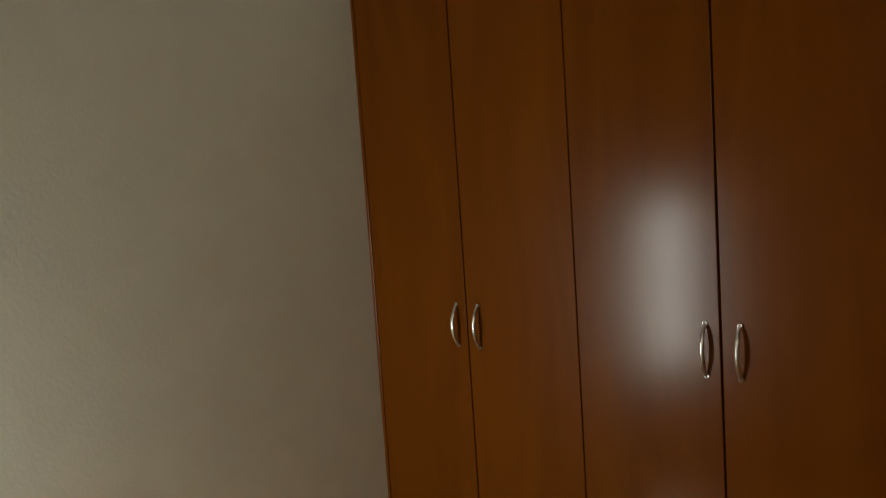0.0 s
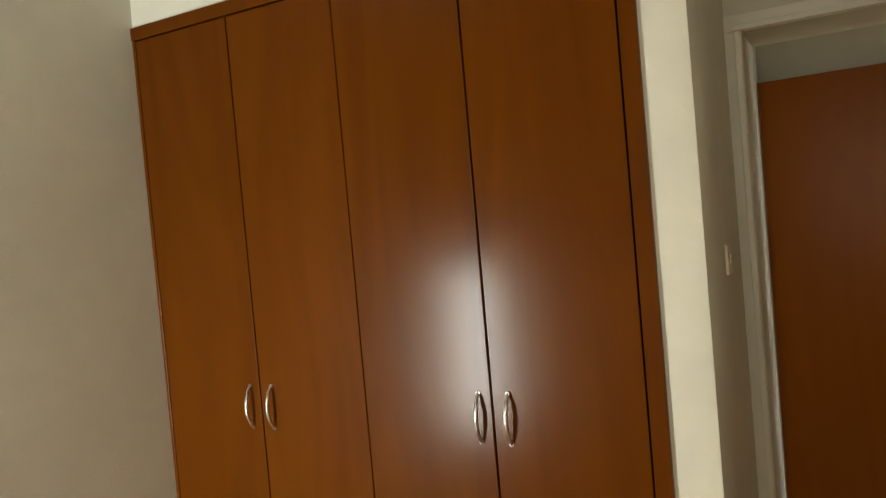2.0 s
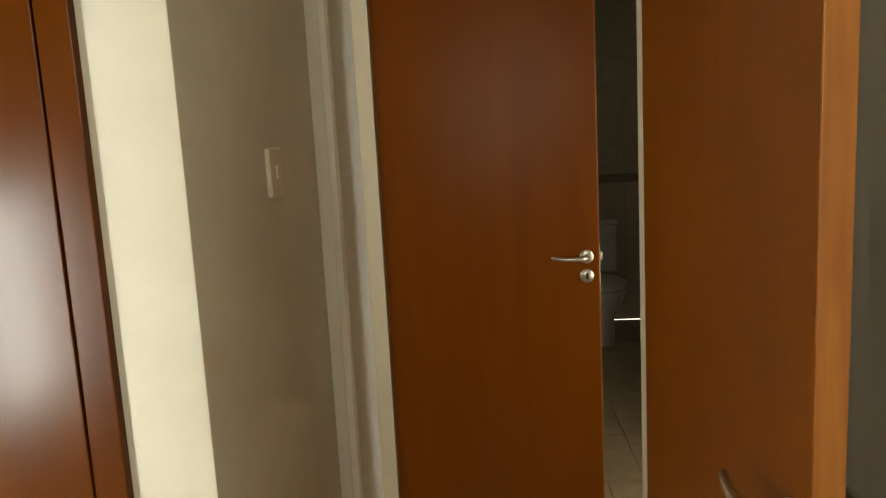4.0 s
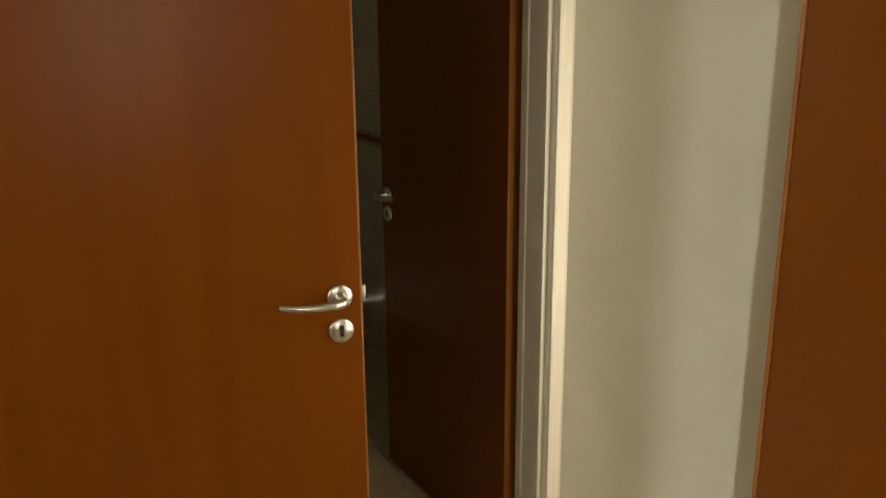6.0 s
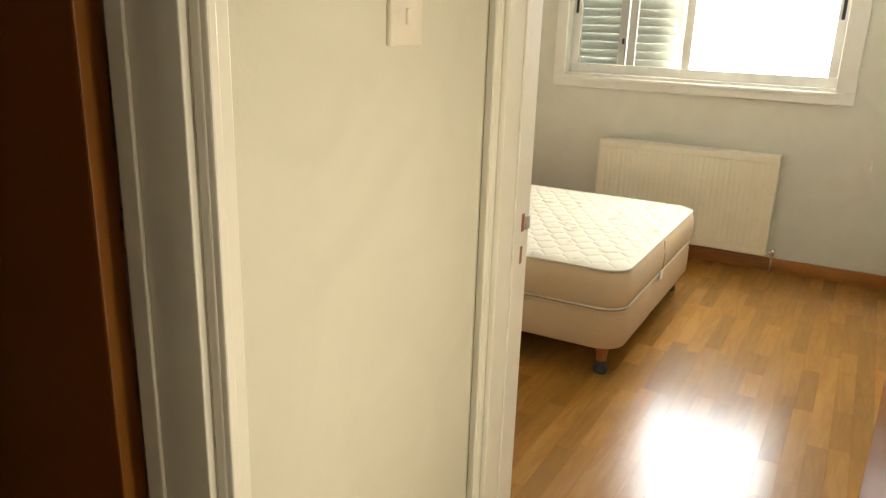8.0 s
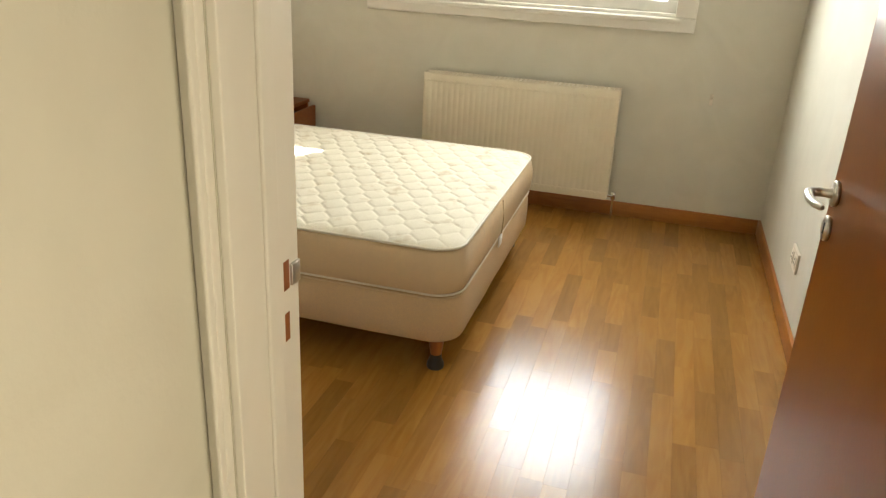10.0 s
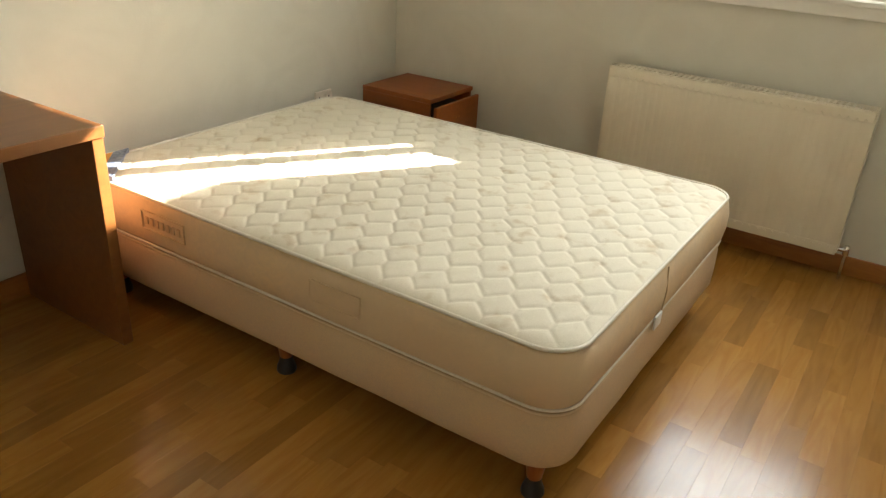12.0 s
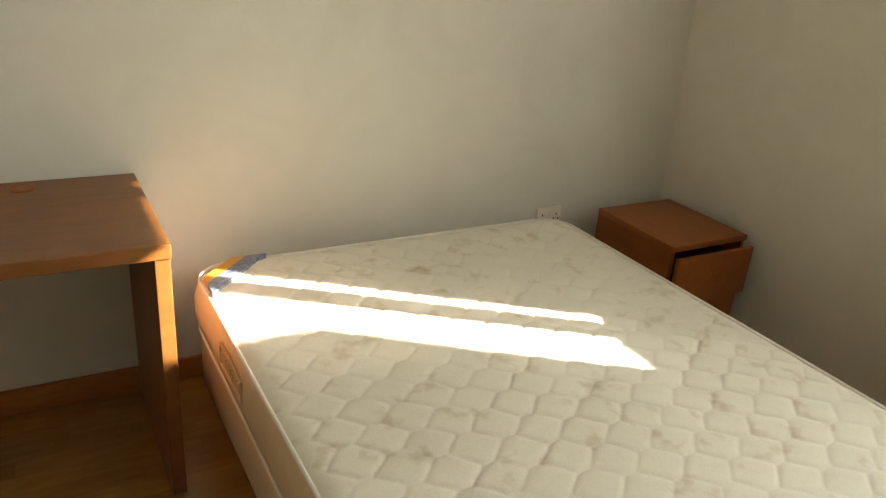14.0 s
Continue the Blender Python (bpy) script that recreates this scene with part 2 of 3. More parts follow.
# wall between hall and first bedroom
A0, A1, HEAD_A = -1.068, -0.325, 2.139
YA, YH = -1.17, -0.87
bm = box(-1.36, A0, YA, YH, 0, CEIL)
box(A0, A1, YA, YH, HEAD_A, CEIL, bm=bm)
# the unseen right part gets a made-up recess for the hall fill
box(A1, 0.12, YA, YH, 0, CEIL, bm=bm)
box(0.80, XH, YA, YH, 0, CEIL, bm=bm)
box(0.12, 0.80, YA, YH, 0, 0.33, bm=bm)
box(0.12, 0.80, YA, YH, 1.67, CEIL, bm=bm)
box(0.12, 0.80, YA, YH - 0.11, 0.33, 1.67, bm=bm)
structure("wall_hall_side", bm, M_WALL, "thick cream painted wall with the first bedroom doorway", "wall")
# first bedroom
XL, YP = -2.888, -2.028
YK = -4.18                               # back wall
bm = box(XL - 0.2, XL, YK, YA, 0, CEIL)
structure("wall_wardrobe_side", bm, M_WALL, "plain pale wall beside the fitted wardrobe", "wall")
structure("wall_bedroom_right", box(0.03, 0.18, YK, YA, 0, CEIL), M_WALL, "plain cream wall beside the open bedroom door", "wall")
bm = box(XL - 0.2, -2.885, YK - 0.15, YK, 0, CEIL)
box(-2.685, -1.32, YK - 0.15, YK, 0, CEIL, bm=bm)
box(-1.32, -0.32, YK - 0.15, YK, 0, 1.07, bm=bm)
box(-1.32, -0.32, YK - 0.15, YK, 2.17, CEIL, bm=bm)
# solid back added behind the window recess to keep the sun out
box(-1.32, -0.32, YK - 0.15, YK - 0.11, 1.07, 2.17, bm=bm)
box(-0.32, 0.18, YK - 0.15, YK, 0, CEIL, bm=bm)
box(-2.885, -2.685, YK - 0.15, YK, 0, 0.36, bm=bm)
box(-2.885, -2.685, YK - 0.15, YK, 1.38, CEIL, bm=bm)
structure("wall_bedroom_back", bm, M_WALL, "plain cream wall closing the first bedroom", "wall")
bm = box(-1.201, -1.085, YP, YA, 0, CEIL, 0.004)
for v in bm.verts:                       # its side runs slightly out of square
    if v.co.x > -1.15:
        v.co.x -= 0.035 * (v.co.y - YP) / (YA - YP)
structure("wall_pier", bm, M_WALL, "narrow cream plastered pier beside the wardrobe", "wall")
structure("wall_over_wardrobe", box(XL, -1.201, YP, YP + 0.12, 2.352, CEIL), M_WALL, "cream wall strip above the wardrobe", "wall")
structure("wall_wardrobe_back", box(XL, -1.36, YA - 0.02, YA + 0.1, 0, CEIL), M_WALL, "plain wall behind the wardrobe", "wall")
# bathroom and the room behind the brown door, plain walls that close the place
structure("wall_bath_right", box(0.47, 0.62, 0.112, 2.80, 0, CEIL), M_GROUT, "tiled bathroom wall with a red border", "wall")
structure("wall_bath_far", box(-1.36, 0.47, 2.80, 2.95, 0, CEIL), M_GROUT, "tiled bathroom end wall behind the toilet", "wall")
# blind recess added in this unseen wall for the bathroom fill
bm = box(-1.51, -1.36, 0.0, 0.98, 0, CEIL)
box(-1.51, -1.36, 1.52, 2.95, 0, CEIL, bm=bm)
box(-1.51, -1.36, 0.98, 1.52, 0, 1.48, bm=bm)
box(-1.51, -1.36, 0.98, 1.52, 2.02, CEIL, bm=bm)
box(-1.51, -1.47, 0.98, 1.52, 1.48, 2.02, bm=bm)
structure("wall_bath_left", bm, M_WALL, "plain bathroom wall", "wall")
# unseen wall with a closed recess, made to hold the passage fill
bm = box(-2.75, -2.6, -1.1, -0.95, 0, CEIL)
box(-2.75, -2.6, 0.05, 0.4, 0, CEIL, bm=bm)
box(-2.75, -2.6, -0.95, 0.05, 0, 0.9, bm=bm)
box(-2.75, -2.6, -0.95, 0.05, 2.1, CEIL, bm=bm)
box(-2.75, -2.72, -0.95, 0.05, 0.9, 2.1, bm=bm)
structure("wall_passage_far", bm, M_WALL, "plain wall beyond the hall doorway", "wall")
structure("wall_passage_north", box(-2.6, -1.51, 0.25, 0.4, 0, CEIL), M_WALL, "plain wall beyond the hall doorway", "wall")
structure("ceiling", box(-3.1, 4.85, YK - 0.15, 2.95, CEIL, CEIL + 0.15), M_CEIL, "plain white ceiling", "ceiling")

structure("floor_bedroom", box(1.02, XW, YR, YL, -0.1, -0.012), M_GROOVE, "polished oak strip parquet floor", "floor")
structure("floor_hall", box(-2.75, 1.02, YA, 0.085, -0.1, -0.010), M_GROUT, "beige square tiled hall floor", "floor")
structure("floor_bathroom", box(-1.36, 0.47, 0.085, 2.80, -0.1, -0.010), M_GROUT, "beige tiled bathroom floor", "floor")
structure("floor_first_bedroom", box(XL, 0.03, YK, YA, -0.1, 0.0), M_OAK, "oak floor of the first bedroom", "floor")
structure("ground", box(-400, 400, -400, 400, -3.3, -3.2), M_GROUND, "pale open ground below the building", "ground")


# skirting boards, each a board with a rounded top
def skirting(x0, x1, y0, y1, label="stained wooden skirting board along the wall foot"):
    structure("baseboard", box(x0, x1, y0, y1, 0, 0.085, 0.004), M_SKIRT, label, "skirting")


skirting(XW - 0.016, XW, YR + 0.016, YL - 0.016)
skirting(1.14, XW, YL - 0.016, YL)
skirting(1.14, XW, YR, YR + 0.016)


def casing(name, u0, u1, top, face, out, axis, wide=0.055, sides=(1, 1), label="white painted door casing"):
    """Moulded casing round a doorway: two stepped uprights and a head, on a wall face at right angles to axis."""
    root = tagged(base(name), label, "door casing", "", "structure")

    def slab(a0, a1, z0, z1, depth):
        f0, f1 = sorted((face, face + out * depth))
        return box(f0, f1, a0, a1, z0, z1, 0.003) if axis == "x" else box(a0, a1, f0, f1, z0, z1, 0.003)
    if sides[0]:
        part("upright", slab(u0 - wide, u0, 0, top, 0.016), M_TRIM, root)
        part("bead", slab(u0 - wide * 0.38, u0 - 0.002, 0, top, 0.026), M_TRIM, root)
    if sides[1]:
        part("upright", slab(u1, u1 + wide, 0, top, 0.016), M_TRIM, root)
        part("bead", slab(u1 + 0.002, u1 + wide * 0.38, 0, top, 0.026), M_TRIM, root)
    a0, a1 = u0 - wide * sides[0], u1 + wide * sides[1]
    part("head", slab(a0, a1, top + 0.0005, top + wide, 0.016), M_TRIM, root)
    part("bead", slab(a0 + wide * 0.6 * sides[0], a1 - wide * 0.6 * sides[1], top + 0.002, top + wide * 0.38, 0.026), M_TRIM, root)
    return root


def lining(name, u0, u1, top, d0, d1, axis, stop, label="white painted door lining"):
    """Thin boards on the reveals of a doorway, with a stop bead at depth stop."""
    root = tagged(base(name), label, "door lining", "", "structure")

    def slab(a0, a1, e0, e1, z0, z1):
        return box(e0, e1, a0, a1, z0, z1, 0.002) if axis == "x" else box(a0, a1, e0, e1, z0, z1, 0.002)
    part("jamb", slab(u0, u0 + 0.012, d0, d1, 0, top), M_TRIM, root)
    part("jamb", slab(u1 - 0.012, u1, d0, d1, 0, top), M_TRIM, root)
    part("head_jamb", slab(u0 + 0.012, u1 - 0.012, d0, d1, top - 0.012, top), M_TRIM, root)
    part("stop", slab(u0 + 0.012, u0 + 0.018, stop, stop + 0.03, 0, top - 0.012), M_TRIM, root)
    part("stop", slab(u1 - 0.018, u1 - 0.012, stop, stop + 0.03, 0, top - 0.012), M_TRIM, root)
    return root


casing("trim_bathroom", T0, T1, 2.085, 0.0, -1, "y", 0.045, label="white moulded casing round the bathroom doorway")
lining("door_lining_bathroom", T0, T1, 2.085, 0.001, 0.113, "y", 0.082)
casing("trim_bedroom", BJ0, BJ1, HEAD, XH, -1, "x", 0.025, (1, 1), "white moulded casing round the bedroom doorway")
jamb_b = lining("door_lining_bedroom", BJ0, BJ1, HEAD, XH + 0.001, 1.103, "x", 1.015, "white door lining with two dark latch holes")
part("latch_hole", box(1.062, 1.076, BJ1 - 0.0126, BJ1 - 0.011, 1.018, 1.058), M_LEG, jamb_b, "dark rectangular latch hole")
part("latch_hole", box(1.062, 1.074, BJ1 - 0.0126, BJ1 - 0.011, 0.945, 0.985), M_LEG, jamb_b, "dark rectangular latch hole")
part("latch_lip", box(1.078, 1.100, BJ1 - 0.0165, BJ1 - 0.012, 1.020, 1.050, 0.001), M_STEEL, jamb_b, "bent steel latch lip")
casing("trim_first_bedroom", A0, -0.320, HEAD_A, YA, -1, "y", 0.056, (1, 0), label="white moulded casing round the first bedroom doorway")
lining("door_lining_hall_end", -0.82, -0.10, HEAD + 0.01, -1.361, -1.139, "x", -1.24)

# ---- doors ----


def lever(parent, m):
    """A lever on a round rosette; local z points out of the door, x along the lever."""
    h = part("door_handle", lathe([(0.0245, 0), (0.0260, 0.002), (0.0260, 0.007), (0.024, 0.009), (0.011, 0.0095), (0.0095, 0.013), (0.0095, 0.036)], m), M_STEEL, parent, "satin steel lever handle")
    pts = [(0, 0, 0.030), (0.002, 0, 0.042), (0.010, 0, 0.052), (0.024, 0, 0.056), (0.055, -0.001, 0.057), (0.09, 0.001, 0.055), (0.122, 0.005, 0.050), (0.130, 0.006, 0.048)]
    part("lever", tube([m @ Vector(p) for p in pts], [0.0095, 0.0098, 0.0098, 0.0095, 0.0085, 0.0075, 0.0068, 0.004], 12), M_STEEL, h)
    return h


def escutcheon(parent, m):
    e = part("keyhole_rosette", lathe([(0.0245, 0), (0.0260, 0.002), (0.0260, 0.007), (0.024, 0.009)], m), M_STEEL, parent, "round steel keyhole rosette")
    slot = bmesh.new()
    box(-0.0042, 0.0042, -0.012, 0.012, 0.0088, 0.0098, 0.0, slot)
    bmesh.ops.transform(slot, matrix=m, verts=slot.verts)
    part("keyhole", slot, M_DARK, e, "keyhole slab with its shade as colour")
    return e


def door_leaf(name, hinge, angle, width, top, handle_z, label, key_drop=0.072, bolt=True, pin=(-0.006, 0.044)):
    """A leaf that runs from its hinge along local x, with its thickness in local y from 0 to 0.04."""
    root = tagged(base(name, hinge[0], hinge[1], 0, angle), label, "door", "", "")
    th = 0.040
    part("panel", box(0.004, width - 0.004, 0, th, 0.012, top, 0.0015), M_DOOR, root)
    part("lipping", box(width - 0.0039, width, 0.0004, th - 0.0004, 0.012, top, 0.001), M_EDGE, root, "paler wooden edge strip")
    part("lipping", box(0, 0.0039, 0.0004, th - 0.0004, 0.012, top, 0.001), M_EDGE, root, "paler wooden edge strip")
    hx = width - 0.048
    for side in (0, 1):
        if side == 0:
            m = Matrix(((-1, 0, 0, hx), (0, 0, -1, 0), (0, 1, 0, handle_z), (0, 0, 0, 1)))
        else:
            m = Matrix(((-1, 0, 0, hx), (0, 0, 1, th), (0, 1, 0, handle_z), (0, 0, 0, 1)))
        lever(root, m)
        escutcheon(root, Matrix.Translation((0, 0, -key_drop)) @ m)
    plate = bmesh.new()
    box(width - 0.0002, width + 0.0022, th / 2 - 0.010, th / 2 + 0.010, handle_z - 0.155, handle_z + 0.040, 0.001, plate)
    lock = part("lock_plate", plate, M_STEEL, root, "steel lock plate on the door edge")
    if bolt:
        part("latch_bolt", box(width + 0.0022, width + 0.012, th / 2 - 0.007, th / 2 + 0.007, handle_z - 0.018, handle_z + 0.014, 0.003), M_STEEL, lock)
    part("deadbolt", box(width + 0.0022, width + 0.0035, th / 2 - 0.004, th / 2 + 0.004, handle_z - 0.105, handle_z - 0.068, 0.0008), M_CHROME, lock)
    for z in (0.28, 1.19, 1.88):
        part("hinge", tube([(*pin, z - 0.022), (*pin, z + 0.022)], 0.008, 10), M_STEEL, root)
    return root


ang = math.degrees(math.atan2(-0.137 + 0.101, 0.803))
door_1 = door_leaf("door_1", (-1.136, -0.100), ang, 0.806, 2.115, 1.007, "flush brown veneered door standing ajar before the bathroom")
ang = math.degrees(math.atan2(0.748, -0.082))
door_2 = door_leaf("door_2", (0.203, 0.142), ang, 0.745, 2.07, 1.027, "dark brown bathroom door swung open inwards", 0.067, pin=(-0.012, 0.000))
door_3 = door_leaf("door_3", (-0.377, YA - 0.03), -87.9, 0.845, 2.10, 0.978, "open brown bedroom door with a key in its lock", 0.078)
door_4 = door_leaf("door_4", (1.105, -0.862), 0.4, 0.80, 2.10, 1.02, "brown bedroom door swung open along the wall")
# key with a tag in the lock of the first bedroom door, on its side towards the wall
key = bmesh.new()
tube([(0.797, 0.049, 0.907), (0.797, 0.085, 0.907)], 0.003, 8, key)
lathe([(0.010, -0.001), (0.012, 0.0), (0.012, 0.002), (0.010, 0.003)], pose(0.797, 0.095, 0.907, 0, 90, 0), 16, key)
part("key", key, M_BRASS, door_3, "small steel key in the lock")
ring = bmesh.new()
lathe([(0.013, -0.0015), (0.015, 0.0), (0.015, 0.002), (0.013, 0.0035)], pose(0.797, 0.094, 0.872, 0, 90, 0), 16, ring)
box(0.7955, 0.7985, 0.086, 0.102, 0.815, 0.860, 0.001, ring)
part("key_tag", ring, M_STEEL, door_3, "spare key hanging from the ring")

# ---- wardrobe ----
ward = tagged(base("fitted_wardrobe"), "fitted brown veneered wardrobe with four tall doors", "wardrobe")
W0, W1, WT = XL, -1.201, 2.352
gaps = [XL + 0.016, -2.462, -2.060, -1.654, -1.243]
part("top_rail", box(W0 + 0.001, W1 - 0.001, YP - 0.014, YP + 0.03, 2.309, WT - 0.001, 0.002), M_WARD, ward)
part("side_stile", box(-1.240, W1 + 0.004, YP - 0.014, YP + 0.03, 0.0, 2.308, 0.002), M_WARD, ward)
part("side_stile", box(W0 + 0.001, W0 + 0.014, YP - 0.010, YP + 0.03, 0.0, 2.308, 0.002), M_WARD, ward)
part("plinth", box(W0 + 0.015, -1.239, YP + 0.02, YP + 0.05, 0.0, 0.085, 0.002), M_WARD, ward)
part("carcass", box(W0 + 0.002, W1 - 0.002, YP + 0.031, YA - 0.03, 0.001, 2.350), M_DARK, ward, "solid block coloured with the shade inside the wardrobe")
for i in range(4):
    leaf = part("door", box(gaps[i] + 0.002, gaps[i + 1] - (0.0028 if i in (2, 3) else 0.002), YP - 0.010 + 0.001 * (i % 2), YP + 0.012, 0.09, 2.304, 0.0018), M_WARD, ward)
    hx = gaps[i + 1] - 0.038 if i % 2 == 0 else gaps[i] + 0.048
    pts = []
    for k in range(13):
        s = -1 + k / 6
        pts.append((hx, YP - 0.012 - 0.026 * (1 - s * s), 1.078 + 0.071 * s))
    h = part("handle", tube(pts, [0.0035 + 0.0025 * (1 - (k / 6 - 1) ** 2) for k in range(13)], 10), M_STEEL, leaf, "curved satin steel bow handle")
    for s in (-1, 1):
        part("foot", lathe([(0.006, 0), (0.006, 0.006)], pose(hx, YP - 0.009, 1.078 + 0.066 * s, 90, 0, 0), 10), M_STEEL, h)


# ---- switches and sockets ----
def wall_plate(name, m, w, h, label, kind):
    """A plate that faces local -y, with a rocker or two sockets."""
    root = tagged(base(name), label, "socket" if kind else "switch")
    root.matrix_world = m
    part("plate", box(-w / 2, w / 2, -0.010, 0, -h / 2, h / 2, 0.003), M_PLATE, root)
    if kind == 0:
        part("rocker", box(-0.006, 0.006, -0.0135, -0.009, -0.012, 0.012, 0.0015), M_PLATE, root)
    else:
        for s in ([-0.035, 0.035] if kind == 2 else [0.0]):
            r = part("socket_face", box(s - 0.026, s + 0.026, -0.0125, -0.009, -0.026, 0.026, 0.002), M_PLATE, root)
            for a, b in ((0, 0.012), (-0.011, -0.008), (0.011, -0.008)):
                part("pin_hole", box(s + a - 0.003, s + a + 0.003, -0.0130, -0.0120, b - 0.004, b + 0.004), M_DARK, r)
    return root


wall_plate("light_switch", pose(0.628, 0.0, 1.456), 0.090, 0.090, "ivory one-gang light switch on the hall wall", 0)
wall_plate("light_switch", pose(-1.104, -1.60, 1.435, 0, 0, 92.3), 0.085, 0.085, "ivory light switch plate on the pier side", 0)
wall_plate("power_socket", pose(3.45, YR, 0.30, 0, 0, 180), 0.146, 0.086, "ivory double power socket low on the wall", 2)
wall_plate("power_socket", pose(3.98, YL, 0.425), 0.120, 0.086, "ivory power socket behind the bed head", 2)

# ---- window ----
win = tagged(base("window_1"), "white sliding window with a moulded frame and louvred shutters outside", "window", "", "structure")
y0, y1, z0, z1 = WIN
fx = XW - 0.022
part("casing", box(fx, XW, y0 - 0.105, y1 + 0.075, z0 - 0.072, z0, 0.004), M_TRIM, win)
part("casing", box(fx, XW, y0 - 0.105, y0, z0 + 0.0005, z1, 0.004), M_TRIM, win)
part("casing", box(fx, XW, y1, y1 + 0.075, z0 + 0.0005, z1, 0.004), M_TRIM, win)
part("casing", box(fx, XW, y0 - 0.105, y1 + 0.075, z1 + 0.0005, z1 + 0.075, 0.004), M_TRIM, win)
part("casing_bead", box(fx - 0.008, fx + 0.002, y0 - 0.03, y1 + 0.03, z0 - 0.026, z0 - 0.004, 0.003), M_TRIM, win)
part("window_sill", box(XW, XW + 0.215, y0, y1, z0, z0 + 0.018, 0.003), M_TRIM, win)


def sash(name, a0, a1, x, low):
    s = part(name, box(x, x + 0.03, a0, a1, z0 + 0.018, z0 + 0.018 + low, 0.003), M_ALU, win)
    part("stile", box(x, x + 0.03, a0, a0 + 0.055, z0 + 0.0185 + low, z1 - 0.056, 0.003), M_ALU, s)
    part("stile", box(x, x + 0.03, a1 - 0.055, a1, z0 + 0.0185 + low, z1 - 0.056, 0.003), M_ALU, s)
    part("top_rail", box(x, x + 0.03, a0, a1, z1 - 0.055, z1, 0.003), M_ALU, s)
    p = part("pane", box(x + 0.012, x + 0.016, a0 + 0.055, a1 - 0.055, z0 + 0.018 + low, z1 - 0.055), M_GLASS, s, "clear glass pane")
    p.visible_shadow = False
    part("catch", box(x - 0.008, x, a0 + 0.018 if a0 < 0 else a1 - 0.036, a0 + 0.036 if a0 < 0 else a1 - 0.018, 1.52, 1.64, 0.003), M_BLACK, s, "black pull catch")
    return s


sash("sash", 0.385, y1, XW + 0.085, 0.060)
sash("sash", y0, 0.440, XW + 0.045, 0.060)


def shutter(ax, ay, turn, width):
    """A louvred shutter panel that runs from its hinge along local y."""
    root = tagged(base("window_shutter", ax, ay, 0, turn), "pale green louvred outside shutter panel", "shutter", "window shutters")
    zb, zt = z0 + 0.02, z1 + 0.02
    part("stile", box(-0.017, 0.017, 0, 0.055, zb, zt, 0.003), M_ALU, root)
    part("stile", box(-0.017, 0.017, width - 0.055, width, zb, zt, 0.003), M_ALU, root)
    part("rail", box(-0.017, 0.017, 0.0555, width - 0.0555, zb, zb + 0.05, 0.003), M_ALU, root)
    part("rail", box(-0.017, 0.017, 0.0555, width - 0.0555, zt - 0.06, zt, 0.003), M_ALU, root)
    slat = box(-0.003, 0.003, 0.056, width - 0.056, -0.037, 0.037, 0.0015)
    bmesh.ops.transform(slat, matrix=pose(0, 0, 0, 0, 14, 0), verts=slat.verts)
    me = mesh_of("slat", slat, M_SHUT, 35)
    z = zb + 0.079
    while z < zt - 0.04:
        ob = new("slat", me)
        ob.parent, ob.location = root, (0, 0, z)
        z += 0.0535
    part("catch", box(-0.03, -0.017, 0.014, 0.030, 1.33, 1.37, 0.003), M_BLACK, root, "black shutter catch")
    return root


XS = XW + 0.20
shutter(XS, 0.84, 0, 0.40)
shutter(XS, 0.44, 0, 0.395)
# two more panels, unseen, added to stand out and narrow the sun's beam
shutter(XS + 0.02, -0.47, -90, 0.40)
shutter(XS + 0.4199, -0.47, -90, 0.40)

# window slit of the first bedroom
w2 = tagged(base("window_2"), "narrow white framed window opening", "window", "", "structure")
for b0, b1 in ((0.361, 0.385), (1.355, 1.379)):
    part("window_frame", box(-2.884, -2.686, YK - 0.08, YK - 0.04, b0, b1, 0.003), M_ALU, w2)

# unseen window, its opening shut by the added wall back
w3 = tagged(base("window_3"), "white framed window recess with a solid back", "window", "", "structure")
for a0, a1, b0, b1 in ((-1.319, -1.29, 1.071, 2.169), (-0.35, -0.321, 1.071, 2.169), (-1.289, -0.351, 1.071, 1.10), (-1.289, -0.351, 2.14, 2.169)):
    part("window_frame", box(a0, a1, YK - 0.08, YK - 0.04, b0, b1, 0.003), M_ALU, w3)

# ---- radiator ----
rad = tagged(base("radiator"), "cream enamelled panel radiator under the window", "radiator")
RX, R0, R1, RB, RT = 4.463, -0.237, 0.864, 0.120, 0.732
bm = bmesh.new()
n = 33
pitch = (R1 - R0 - 0.03) / n
prof = [(RX + 0.0016, R0)]
for i in range(n):
    a = R0 + 0.015 + i * pitch
    prof += [(RX + 0.0016, a + pitch * 0.10), (RX, a + pitch * 0.22), (RX, a + pitch * 0.78), (RX + 0.0016, a + pitch * 0.90)]
prof += [(RX + 0.0016, R1)]
lo = [bm.verts.new((x, y, RB + 0.045)) for x, y in prof]
hi = [bm.verts.new((x, y, RT - 0.045)) for x, y in prof]
for i in range(len(prof) - 1):
    bm.faces.new((lo[i], lo[i + 1], hi[i + 1], hi[i]))
box(RX + 0.008, RX + 0.020, R0, R1, RB + 0.01, RT - 0.01, 0.002, bm)
bmesh.ops.recalc_face_normals(bm, faces=bm.faces[:])
part("front_panel", bm, M_RAD, rad, "finely fluted front", 25)
part("header", box(RX - 0.001, RX + 0.020, R0, R1, RT - 0.046, RT, 0.005), M_RAD, rad)
part("header", box(RX - 0.001, RX + 0.020, R0, R1, RB, RB + 0.046, 0.005), M_RAD, rad)
part("rear_panel", box(RX + 0.075, RX + 0.095, R0, R1, RB, RT, 0.005), M_RAD, rad)
part("side_cover", box(RX + 0.002, RX + 0.093, R0 - 0.004, R0, RB + 0.01, RT + 0.004, 0.0015), M_RAD, rad)
